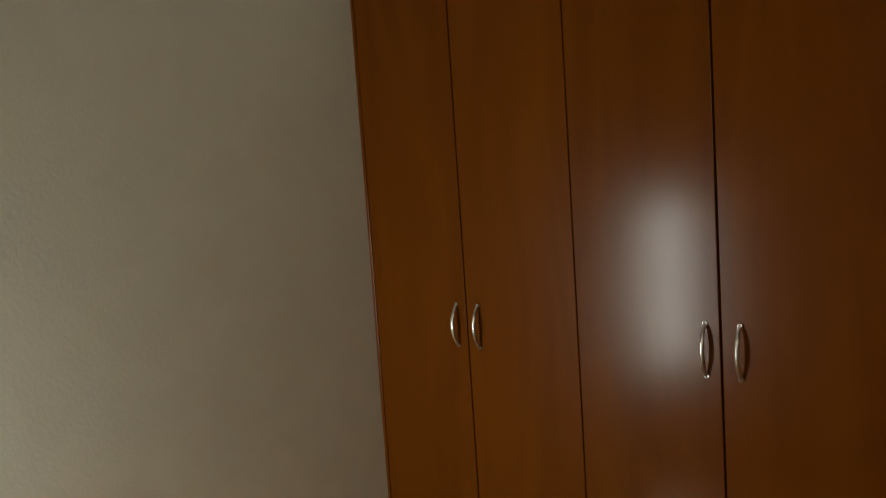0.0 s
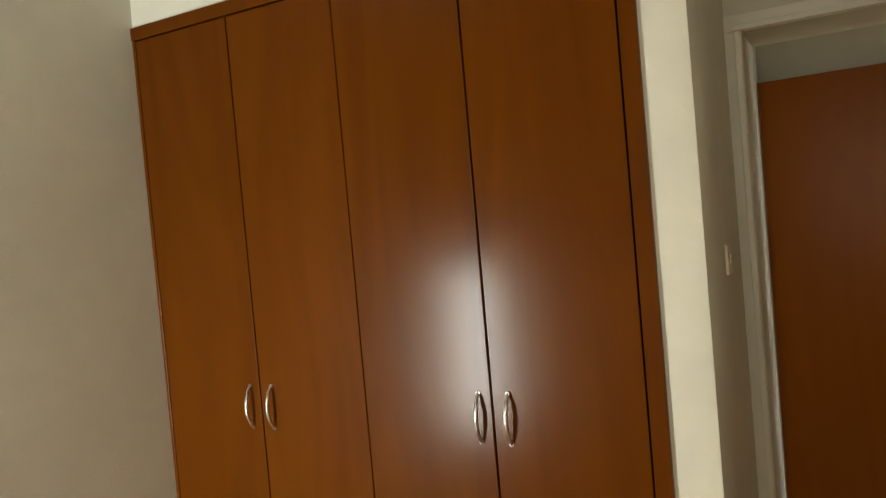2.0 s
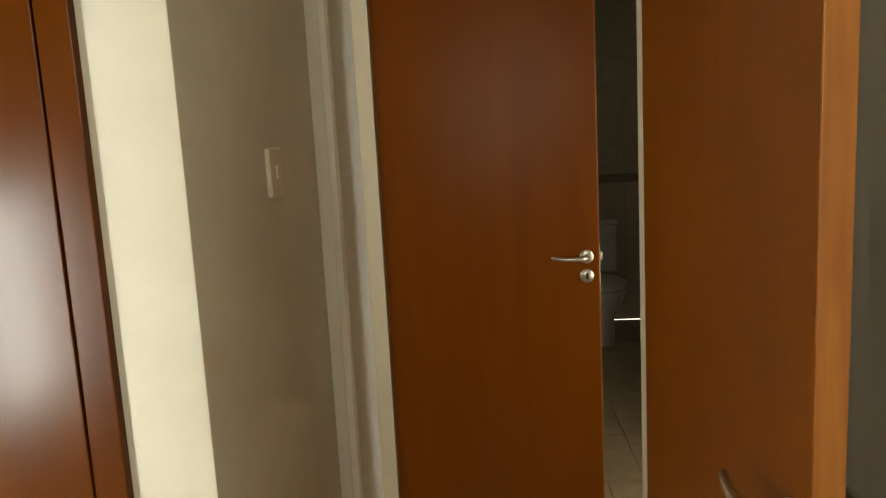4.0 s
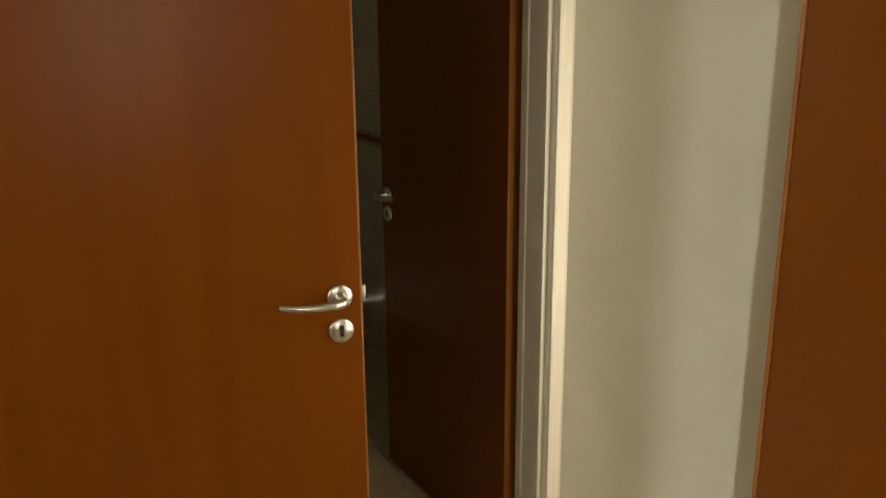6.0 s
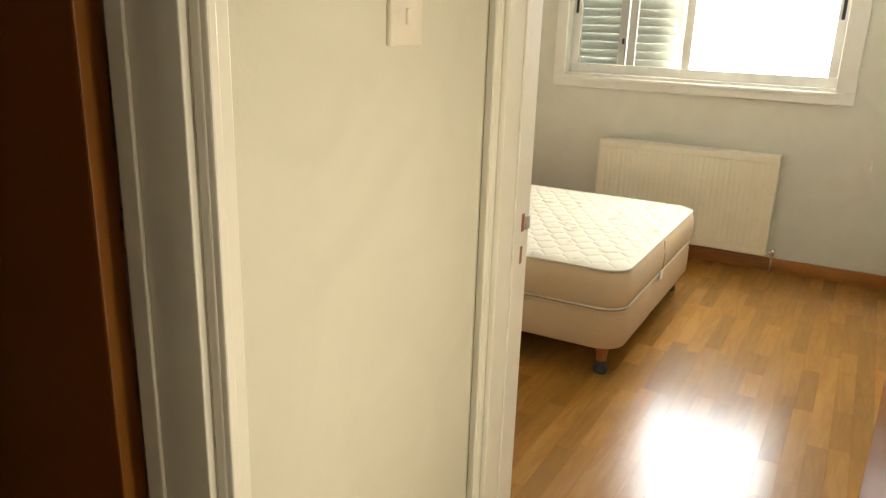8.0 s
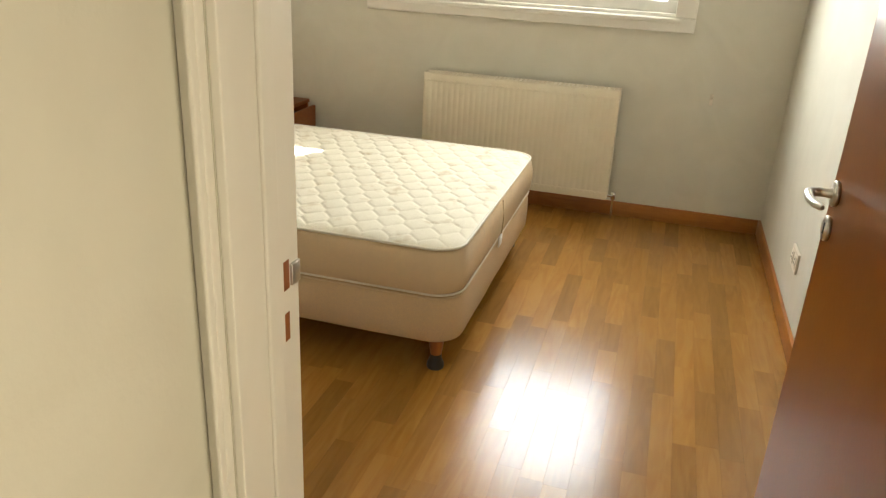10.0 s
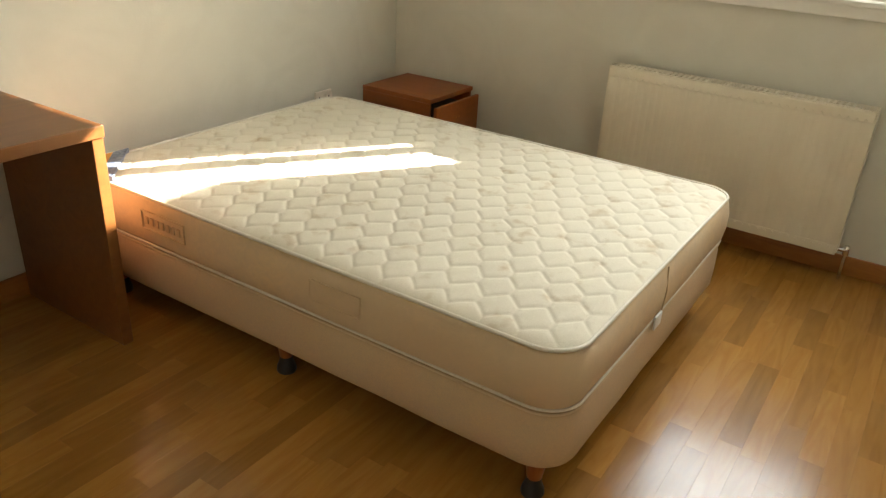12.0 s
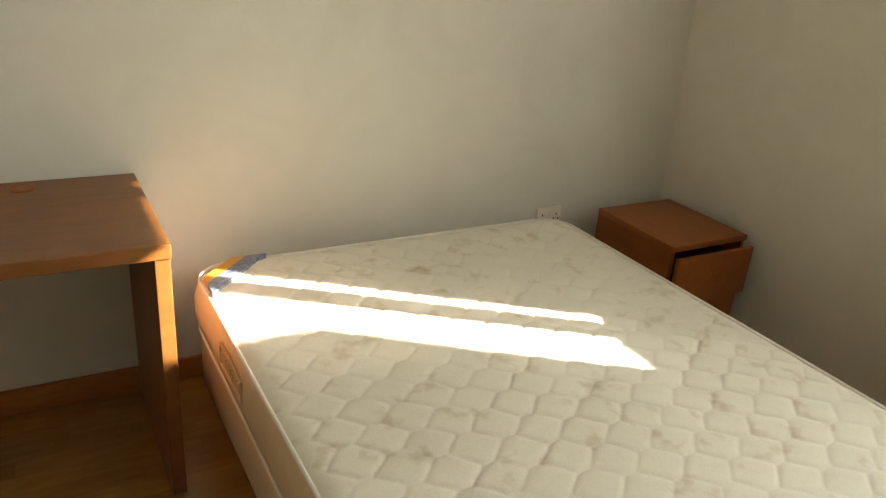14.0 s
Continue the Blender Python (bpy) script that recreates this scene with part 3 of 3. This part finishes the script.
part("side_cover", box(RX + 0.002, RX + 0.093, R1, R1 + 0.004, RB + 0.01, RT + 0.004, 0.0015), M_RAD, rad)
grille = box(RX + 0.002, RX + 0.012, R0, R1, RT, RT + 0.004, 0.001)
box(RX + 0.083, RX + 0.093, R0, R1, RT, RT + 0.004, 0.001, grille)
for i in range(45):
    a = R0 + 0.01 + i * (R1 - R0 - 0.03) / 44
    box(RX + 0.012, RX + 0.083, a, a + 0.010, RT + 0.0005, RT + 0.0035, 0, grille)
part("top_grille", grille, M_RAD, rad)
me = mesh_of("dimple", lathe([(0.0055, 0), (0.0045, 0.0022), (0.001, 0.003)], pose(0, 0, 0, 0, -90, 0), 10), M_RAD, 40)
for i in range(n):
    for z in (RT - 0.036, RB + 0.034):
        ob = new("dimple", me)
        ob.parent, ob.location = rad, (RX - 0.001, R0 + 0.015 + (i + 0.5) * pitch, z)
valve = bmesh.new()
tube([(RX + 0.05, R0 - 0.004, RB + 0.015), (RX + 0.05, R0 - 0.030, RB + 0.015)], 0.009, 10, valve)
lathe([(0.011, -0.02), (0.013, -0.016), (0.013, 0.016), (0.010, 0.022)], pose(RX + 0.05, R0 - 0.036, RB + 0.015), 14, valve)
tube([(RX + 0.05, R0 - 0.036, RB), (RX + 0.05, R0 - 0.036, 0.0)], 0.007, 10, valve)
part("valve", valve, M_CHROME, rad, "small chrome valve and pipe")
for y in (R0 + 0.12, R1 - 0.12):
    part("bracket", box(RX + 0.095, XW, y - 0.015, y + 0.015, RB + 0.1, RT - 0.1, 0.002), M_RAD, rad)

hook = tagged(base("wall_hook", XW, -0.71, 0.715), "small white cord hook screwed to the wall", "hook")
part("plate", box(-0.006, 0, -0.009, 0.009, -0.03, 0.03, 0.002), M_PLATE, hook)
part("prong", tube([(-0.005, 0, 0.008), (-0.018, 0, 0.006), (-0.024, 0, 0.018)], 0.003, 8), M_PLATE, hook)

# ---- bed ----
BX0, BX1, BY0, BY1 = 2.515, 3.925, 0.095, 2.045
ZS, ZT, ZB = 0.306, 0.482, 0.125


def rounded(x0, x1, y0, y1, r, k=10):
    pts = []
    for cx, cy, a0 in ((x1 - r, y1 - r, 0), (x0 + r, y1 - r, 90), (x0 + r, y0 + r, 180), (x1 - r, y0 + r, 270)):
        for i in range(k + 1):
            a = radians(a0 + 90 * i / k)
            pts.append((cx + r * math.cos(a), cy + r * math.sin(a)))
    return pts


def loft(rings):
    """Closed rings of equal length, one above the other, capped."""
    bm = bmesh.new()
    vs = [[bm.verts.new(p) for p in r] for r in rings]
    k = len(vs[0])
    for a, b in zip(vs, vs[1:]):
        for j in range(k):
            bm.faces.new((a[j], a[(j + 1) % k], b[(j + 1) % k], b[j]))
    bm.faces.new(vs[0][::-1])
    bm.faces.new(vs[-1])
    bmesh.ops.recalc_face_normals(bm, faces=bm.faces[:])
    return bm


def soft_ring(inset, z, wob=0.0, r=0.11):
    out = []
    for x, y in rounded(BX0 + inset, BX1 - inset, BY0 + inset, BY1 - inset, r - inset * 0.5):
        w = noise.noise(Vector((x * 2.3, y * 2.3, z * 3))) * wob
        out.append((x + w, y + w * 0.7, z + w * 0.6))
    return out


def side_rings(rows, wob):
    rings = []
    for inset, z in rows:
        ring = []
        pts = rounded(BX0 + inset, BX1 - inset, BY0 + inset, BY1 - inset, 0.11)
        for i, (x, y) in enumerate(pts):
            x2, y2 = pts[(i + 1) % len(pts)]
            steps = max(1, int(math.hypot(x2 - x, y2 - y) / 0.05))
            for s in range(steps):
                px, py = x + (x2 - x) * s / steps, y + (y2 - y) * s / steps
                w = noise.noise(Vector((px * 4.1, py * 4.1, z * 9))) * wob
                ring.append((px + w, py + w, z))
        rings.append(ring)
    k = min(len(r) for r in rings)
    return [r[:k] for r in rings]


bed_base = tagged(base("bed_base", 0, 0, 0), "fabric-covered divan bed base on short wooden legs", "bed base")
part("box", loft(side_rings([(0.03, ZB), (0.012, ZB + 0.004), (0.006, ZB + 0.015), (0.004, 0.20), (0.005, ZS - 0.03), (0.010, ZS - 0.012), (0.022, ZS - 0.003)], 0.004)), M_BASE, bed_base, "", 60)
part("piping", tube(soft_ring(0.008, ZS - 0.006, 0.003), 0.0040, 8, None, True), M_SIDE, bed_base, "tan corded edge", 60)
for lx, ly in ((2.586, 0.185), (2.592, 1.087), (2.592, 1.93), (3.86, 0.185), (3.86, 1.087), (3.86, 1.93)):
    leg = part("leg", lathe([(0.028, 0.14), (0.027, 0.10), (0.020, 0.052)], pose(lx, ly, 0), 20), M_LEG, bed_base, "short turned wooden leg")
    part("foot", lathe([(0.030, 0.0), (0.032, 0.006), (0.030, 0.020), (0.022, 0.040), (0.021, 0.056)], pose(lx, ly, 0), 20), M_BLACK, leg, "black plastic glide")

mattress = tagged(base("mattress", 0, 0, 0), "cream quilted mattress with corded edges, bare of bedding", "mattress")
part("band", loft(side_rings([(0.03, ZS), (0.012, ZS + 0.003), (0.002, ZS + 0.02), (-0.004, 0.37), (-0.004, 0.42), (0.004, ZT - 0.02), (0.016, ZT - 0.004), (0.05, ZT - 0.002)], 0.006)), M_SIDE, mattress, "smooth damask side band", 60)
# quilted top: six-sided cells with two slanted seams and a short cross seam, drawn down along them
QX, QY = 0.084, 0.104
nx, ny = 282, 390


def quilt(x, y):
    x, y = x - 2.628, y - 0.363
    edge = 0.0
    col = round(x / QX)
    for cc in (col - 1, col, col + 1):
        off = 0.5 * QY if cc % 2 else 0.0
        dy = abs(y - off - round((y - off) / QY) * QY)
        dx = abs(x - cc * QX)
        edge = max(edge, min(0.052 - dy, (0.068 - dx - dy) * 0.7071))
    return 0.0064 * (0.55 * (1 - math.exp(-edge / 0.0035)) + 0.45 * (1 - math.exp(-edge / 0.016)))


def inside(x, y, r=0.105, m=0.013):
    """Distance to the rounded edge of the top, positive inside."""
    hx, hy = (BX1 - BX0) / 2 - m, (BY1 - BY0) / 2 - m
    qx, qy = abs(x - (BX0 + BX1) / 2) - hx + r, abs(y - (BY0 + BY1) / 2) - hy + r
    return r - (math.hypot(max(qx, 0), max(qy, 0)) + min(max(qx, qy), 0))


bm = bmesh.new()
grid = {}
for i in range(nx + 1):
    for j in range(ny + 1):
        x, y = BX0 + (BX1 - BX0) * i / nx, BY0 + (BY1 - BY0) * j / ny
        d = inside(x, y)
        if d < -0.006:
            continue
        d = max(d, 0.0)
        fall = min(d / 0.05, 1.0)
        z = ZT - 0.004 + 0.010 * (1 - (1 - fall) ** 2) + quilt(x + 0.007 * noise.noise(Vector((x * 13, y * 13, 0))), y + 0.007 * noise.noise(Vector((x * 13, y * 13, 5)))) * (0.25 + 0.75 * fall) + 0.003 * noise.noise(Vector((x * 3, y * 3, 2)))
        grid[i, j] = bm.verts.new((x, y, z))
for (i, j) in list(grid):
    q = [grid.get(k) for k in ((i, j), (i + 1, j), (i + 1, j + 1), (i, j + 1))]
    if all(q):
        bm.faces.new(q)
part("quilted_top", bm, M_MATT, mattress, "quilted cream top with faint flower pattern", 80)
part("piping", tube(soft_ring(0.012, ZT - 0.001, 0.004), 0.0055, 8, None, True), M_PIPE, mattress, "pale corded edge", 60)
part("piping", tube(soft_ring(0.006, ZS + 0.008, 0.004), 0.0040, 8, None, True), M_PIPE, mattress, "pale corded edge", 60)
part("care_tag", box(3.105, 3.160, BY0 - 0.008, BY0 - 0.002, 0.288, 0.332, 0.002), M_TAG, mattress, "small white sewn-in tag")
part("side_seam", tube([(3.17, BY0 - 0.001, ZS + 0.012), (3.17, BY0 - 0.005, 0.39), (3.17, BY0 + 0.003, ZT - 0.01)], 0.0022, 6), M_STITCH, mattress)
for a0, a1, zc in ((1.43, 1.64, 0.405), (0.715, 0.90, 0.40)):
    frame_bm = bmesh.new()
    for b0, b1, c0, c1 in ((a0, a1, 0.030, 0.034), (a0, a1, -0.034, -0.030), (a0, a0 + 0.004, -0.034, 0.034), (a1 - 0.004, a1, -0.034, 0.034)):
        box(BX0 - 0.0075, BX0 - 0.001, b0, b1, zc + c0, zc + c1, 0.001, frame_bm)
    if a0 > 1:
        for k in range(7):
            b = a0 + 0.022 + k * 0.026
            box(BX0 - 0.0065, BX0 - 0.001, b, b + 0.015, zc - 0.014, zc + 0.012, 0.001, frame_bm)
    part("stitched_panel", frame_bm, M_STITCH if a0 > 1 else M_SIDE, mattress, "stitched handle panel on the side band")
# label sewn across the head corner
for w0, w1, mat, lab in ((0.150, 0.196, M_ORANGE, "orange corner band"), (0.198, 0.262, M_BLUE, "blue-grey corner label")):
    bm = bmesh.new()
    cx, cy = BX0 + 0.005, BY1 - 0.005
    q = [(cx + w0 - 0.030, cy - 0.014), (cx + 0.014, cy - w0 + 0.030), (cx + 0.014, cy - w1 + 0.030), (cx + w1 - 0.030, cy - 0.014)]
    lo = [bm.verts.new((x, y, ZT)) for x, y in q]
    hi = [bm.verts.new((x, y, ZT + 0.0185)) for x, y in q]
    bm.faces.new(hi)
    bm.faces.new(lo[::-1])
    for k in range(4):
        bm.faces.new((lo[k], lo[(k + 1) % 4], hi[(k + 1) % 4], hi[k]))
    bmesh.ops.recalc_face_normals(bm, faces=bm.faces[:])
    part("corner_label", bm, mat, mattress, lab)

# ---- nightstand ----
ns = tagged(base("nightstand"), "brown veneered nightstand with its drawer slightly open", "nightstand")
N0, N1, NY0, NY1, NT = 4.117, 4.502, 1.615, 2.03, 0.500
part("top", box(N0, N1, NY0 - 0.008, NY1, NT - 0.022, NT, 0.003), M_STAND, ns)
part("side", box(N0 + 0.002, N0 + 0.020, NY0, NY1, 0, NT - 0.0225, 0.002), M_STAND, ns)
part("side", box(N1 - 0.020, N1 - 0.002, NY0, NY1, 0, NT - 0.0225, 0.002), M_STAND, ns)
part("back", box(N0 + 0.0205, N1 - 0.0205, NY1 - 0.012, NY1 - 0.002, 0.02, NT - 0.023), M_STAND, ns)
part("shelf", box(N0 + 0.0205, N1 - 0.0205, NY0 + 0.006, NY1 - 0.0125, 0.03, 0.048, 0.001), M_STAND, ns)
dr = part("drawer", box(N0 + 0.002, N1 + 0.004, NY0 - 0.045, NY0 - 0.026, 0.275, NT - 0.036, 0.003), M_STAND, ns)
part("drawer_box", box(N0 + 0.024, N1 - 0.024, NY0 - 0.0255, NY1 - 0.04, 0.29, 0.42, 0.001), M_DARK, dr)
for dx in (-0.012, 0.012):
    part("screw_hole", lathe([(0.0045, 0), (0.0045, 0.001)], pose((N0 + N1) / 2 + dx, NY0 - 0.0448, 0.385, 90, 0, 0), 10), M_EDGE, dr, "pale empty screw hole")
d2 = part("drawer", box(N0 + 0.004, N1 - 0.004, NY0 - 0.020, NY0 - 0.001, 0.055, 0.268, 0.003), M_STAND, ns)
part("knob", lathe([(0.005, 0), (0.006, 0.010), (0.011, 0.016), (0.011, 0.022), (0.007, 0.026)], pose((N0 + N1) / 2, NY0 - 0.020, 0.165, 90, 0, 0), 16), M_STEEL, d2, "small metal knob")

# ---- desk ----
desk = tagged(base("desk"), "plain brown veneered desk with panel legs", "desk")
D0, D1, DY0, DY1 = 1.16, 2.398, 1.598, 2.165
part("tabletop", box(D0, D1, DY0, DY1, 0.716, 0.755, 0.003), M_DESK, desk)
part("end_panel", box(D1 - 0.040, D1 - 0.003, DY0 + 0.006, DY1 - 0.004, 0, 0.7155, 0.002), M_DESK, desk)
part("end_panel", box(D0 + 0.003, D0 + 0.040, DY0 + 0.006, DY1 - 0.004, 0, 0.7155, 0.002), M_DESK, desk)
gm = lathe([(0.034, 0), (0.034, 0.003), (0.031, 0.0045), (0.027, 0.0045), (0.026, 0.003)], pose(2.10, 2.10, 0.755), 28)
part("cable_cap", gm, M_STAND, desk, "round brown cable cap")

# ---- toilet ----
wc = tagged(base("toilet", -0.02, 1.98, 0), "white porcelain toilet with cistern against the tiled wall", "toilet")


def oval(w, l, z, cy=0.0, k=28):
    return [(w * math.cos(2 * math.pi * i / k), cy + l * math.sin(2 * math.pi * i / k), z) for i in range(k)]


part("bowl", loft([oval(0.11, 0.20, 0, 0.30), oval(0.105, 0.19, 0.05, 0.30), oval(0.11, 0.19, 0.18, 0.29), oval(0.16, 0.24, 0.30, 0.24), oval(0.185, 0.27, 0.38, 0.22), oval(0.185, 0.27, 0.40, 0.22)]), M_PORC, wc, "", 60)
part("seat_lid", loft([oval(0.185, 0.265, 0.402, 0.22), oval(0.192, 0.272, 0.412, 0.22), oval(0.188, 0.268, 0.430, 0.22), oval(0.15, 0.23, 0.438, 0.22)]), M_PORC, wc, "", 60)
tank = part("cistern", box(-0.19, 0.19, 0.60, 0.79, 0.40, 0.76, 0.02), M_PORC, wc)
part("lid", box(-0.20, 0.20, 0.59, 0.80, 0.762, 0.795, 0.012), M_PORC, tank)
part("button", lathe([(0.02, 0), (0.02, 0.005), (0.017, 0.007)], pose(0, 0.69, 0.795), 16), M_CHROME, tank)


# ---- pieces of floors and tiled walls ----
def piece_mesh(name, w, d, h, mat, bevel):
    return mesh_of(name, box(0, w, 0, d, 0, h, bevel, seg=1), mat)


def put(me, owner, place, turn=None):
    ob = new(me.name.split(".")[0], me)
    ob.parent = owner
    ob.location = place
    if turn:
        ob.rotation_euler = turn
    return ob


floor_b, floor_h, floor_t = bpy.data.objects["floor_bedroom"], bpy.data.objects["floor_hall"], bpy.data.objects["floor_bathroom"]
rng = random.Random(7)
SW = 0.0715
LENGTHS = (0.24, 0.33, 0.42, 0.50, 0.58)
strips = {L: piece_mesh("strip", L - 0.0002, SW - 0.0002, 0.012, M_OAK, 0.0002) for L in LENGTHS}
rest = bmesh.new()
count = 0
rows = int((YL - YR) / SW) + 1
for r in range(rows):
    y = YR + r * SW
    x = 1.03 - rng.random() * 0.4
    while x < XW - 0.02:
        L = rng.choice(LENGTHS)
        xa, xb, yb = max(x, 1.02), min(x + L, XW), min(y + SW, YL)
        near = 1.3 < xa and y < 1.6
        if near and count < 300 and xb == x + L and xa == x and yb == y + SW:
            put(strips[L], floor_b, (x, y, -0.012))
            count += 1
        elif xb - xa > 0.01 and yb - y > 0.005:
            box(xa, xb - 0.0003, y, yb - 0.0003, -0.012, 0.0, 0, rest)
        x += L
M_OAK_REST = M_OAK.copy()
M_OAK_REST.name = "oak_parquet_joined"
nt = M_OAK_REST.node_tree
geo = nt.nodes.new("ShaderNodeNewGeometry")
for lk in [lk for lk in nt.links if lk.from_node.bl_idname == "ShaderNodeObjectInfo"]:
    nt.links.new(geo.outputs["Random Per Island"], lk.to_socket)
tagged(part("strips", rest, M_OAK_REST, floor_b, "further oak parquet strips", None), kind="stuff")

tile = piece_mesh("tile", 0.334, 0.334, 0.010, M_TILE, 0.0012)
for i in range(-5, 6):
    for j in range(-4, 1):
        x, y = -0.62 + i * 0.338, -0.098 + j * 0.338
        if x < -2.6 or y < YA - 0.2:
            continue
        x1, y1 = min(x + 0.334, 1.02), min(y + 0.334, 0.084)
        xa, ya = max(x, -2.6), max(y, YA)
        if x1 - xa < 0.02 or y1 - ya < 0.02:
            continue
        if (xa, ya, x1, y1) == (x, y, x + 0.334, y + 0.334):
            put(tile, floor_h, (x, y, -0.010))
        else:
            part("tile", box(xa, x1, ya, y1, -0.010, 0, 0.0012, seg=1), M_TILE, floor_h)
tile_b = piece_mesh("tile", 0.197, 0.197, 0.010, M_TILE, 0.001)
for i in range(9):
    for j in range(14):
        x, y = 0.272 - 0.2 * i, 0.190 + 0.2 * j
        if x > -1.36 and y + 0.197 < 2.80:
            put(tile_b, floor_t, (x, y, -0.010))
part("tile_edge", box(-1.36, 0.47, 0.087, 0.187, -0.010, 0, 0.001), M_TILE, floor_t)
wall_r, wall_f = bpy.data.objects["wall_bath_right"], bpy.data.objects["wall_bath_far"]
wt = piece_mesh("tile", 0.006, 0.197, 0.207, M_WTILE, 0.001)
wf = piece_mesh("tile", 0.197, 0.006, 0.207, M_WTILE, 0.001)
deco_r = piece_mesh("border_tile", 0.007, 0.197, 0.056, M_WTILE, 0.001)
dia = bmesh.new()
lathe([(0.030, 0), (0.028, 0.0015)], pose(0, 0, 0, 0, -90, 0), 4, dia)
dia_me = mesh_of("diamond", dia, M_DECO)
zs = [0.0015 + 0.21 * k for k in range(5)] + [1.114 + 0.21 * k for k in range(7)]
for j in range(13):
    for z in zs:
        put(wt, wall_r, (0.464, 0.185 + 0.2 * j, z))
    put(deco_r, wall_r, (0.463, 0.185 + 0.2 * j, 1.054))
    for k in range(4):
        put(dia_me, wall_r, (0.4628, 0.21 + 0.2 * j + 0.05 * k, 1.082))
for i in range(9):
    for z in zs[:11]:
        put(wf, wall_f, (0.265 - 0.2 * i, 2.794, z))
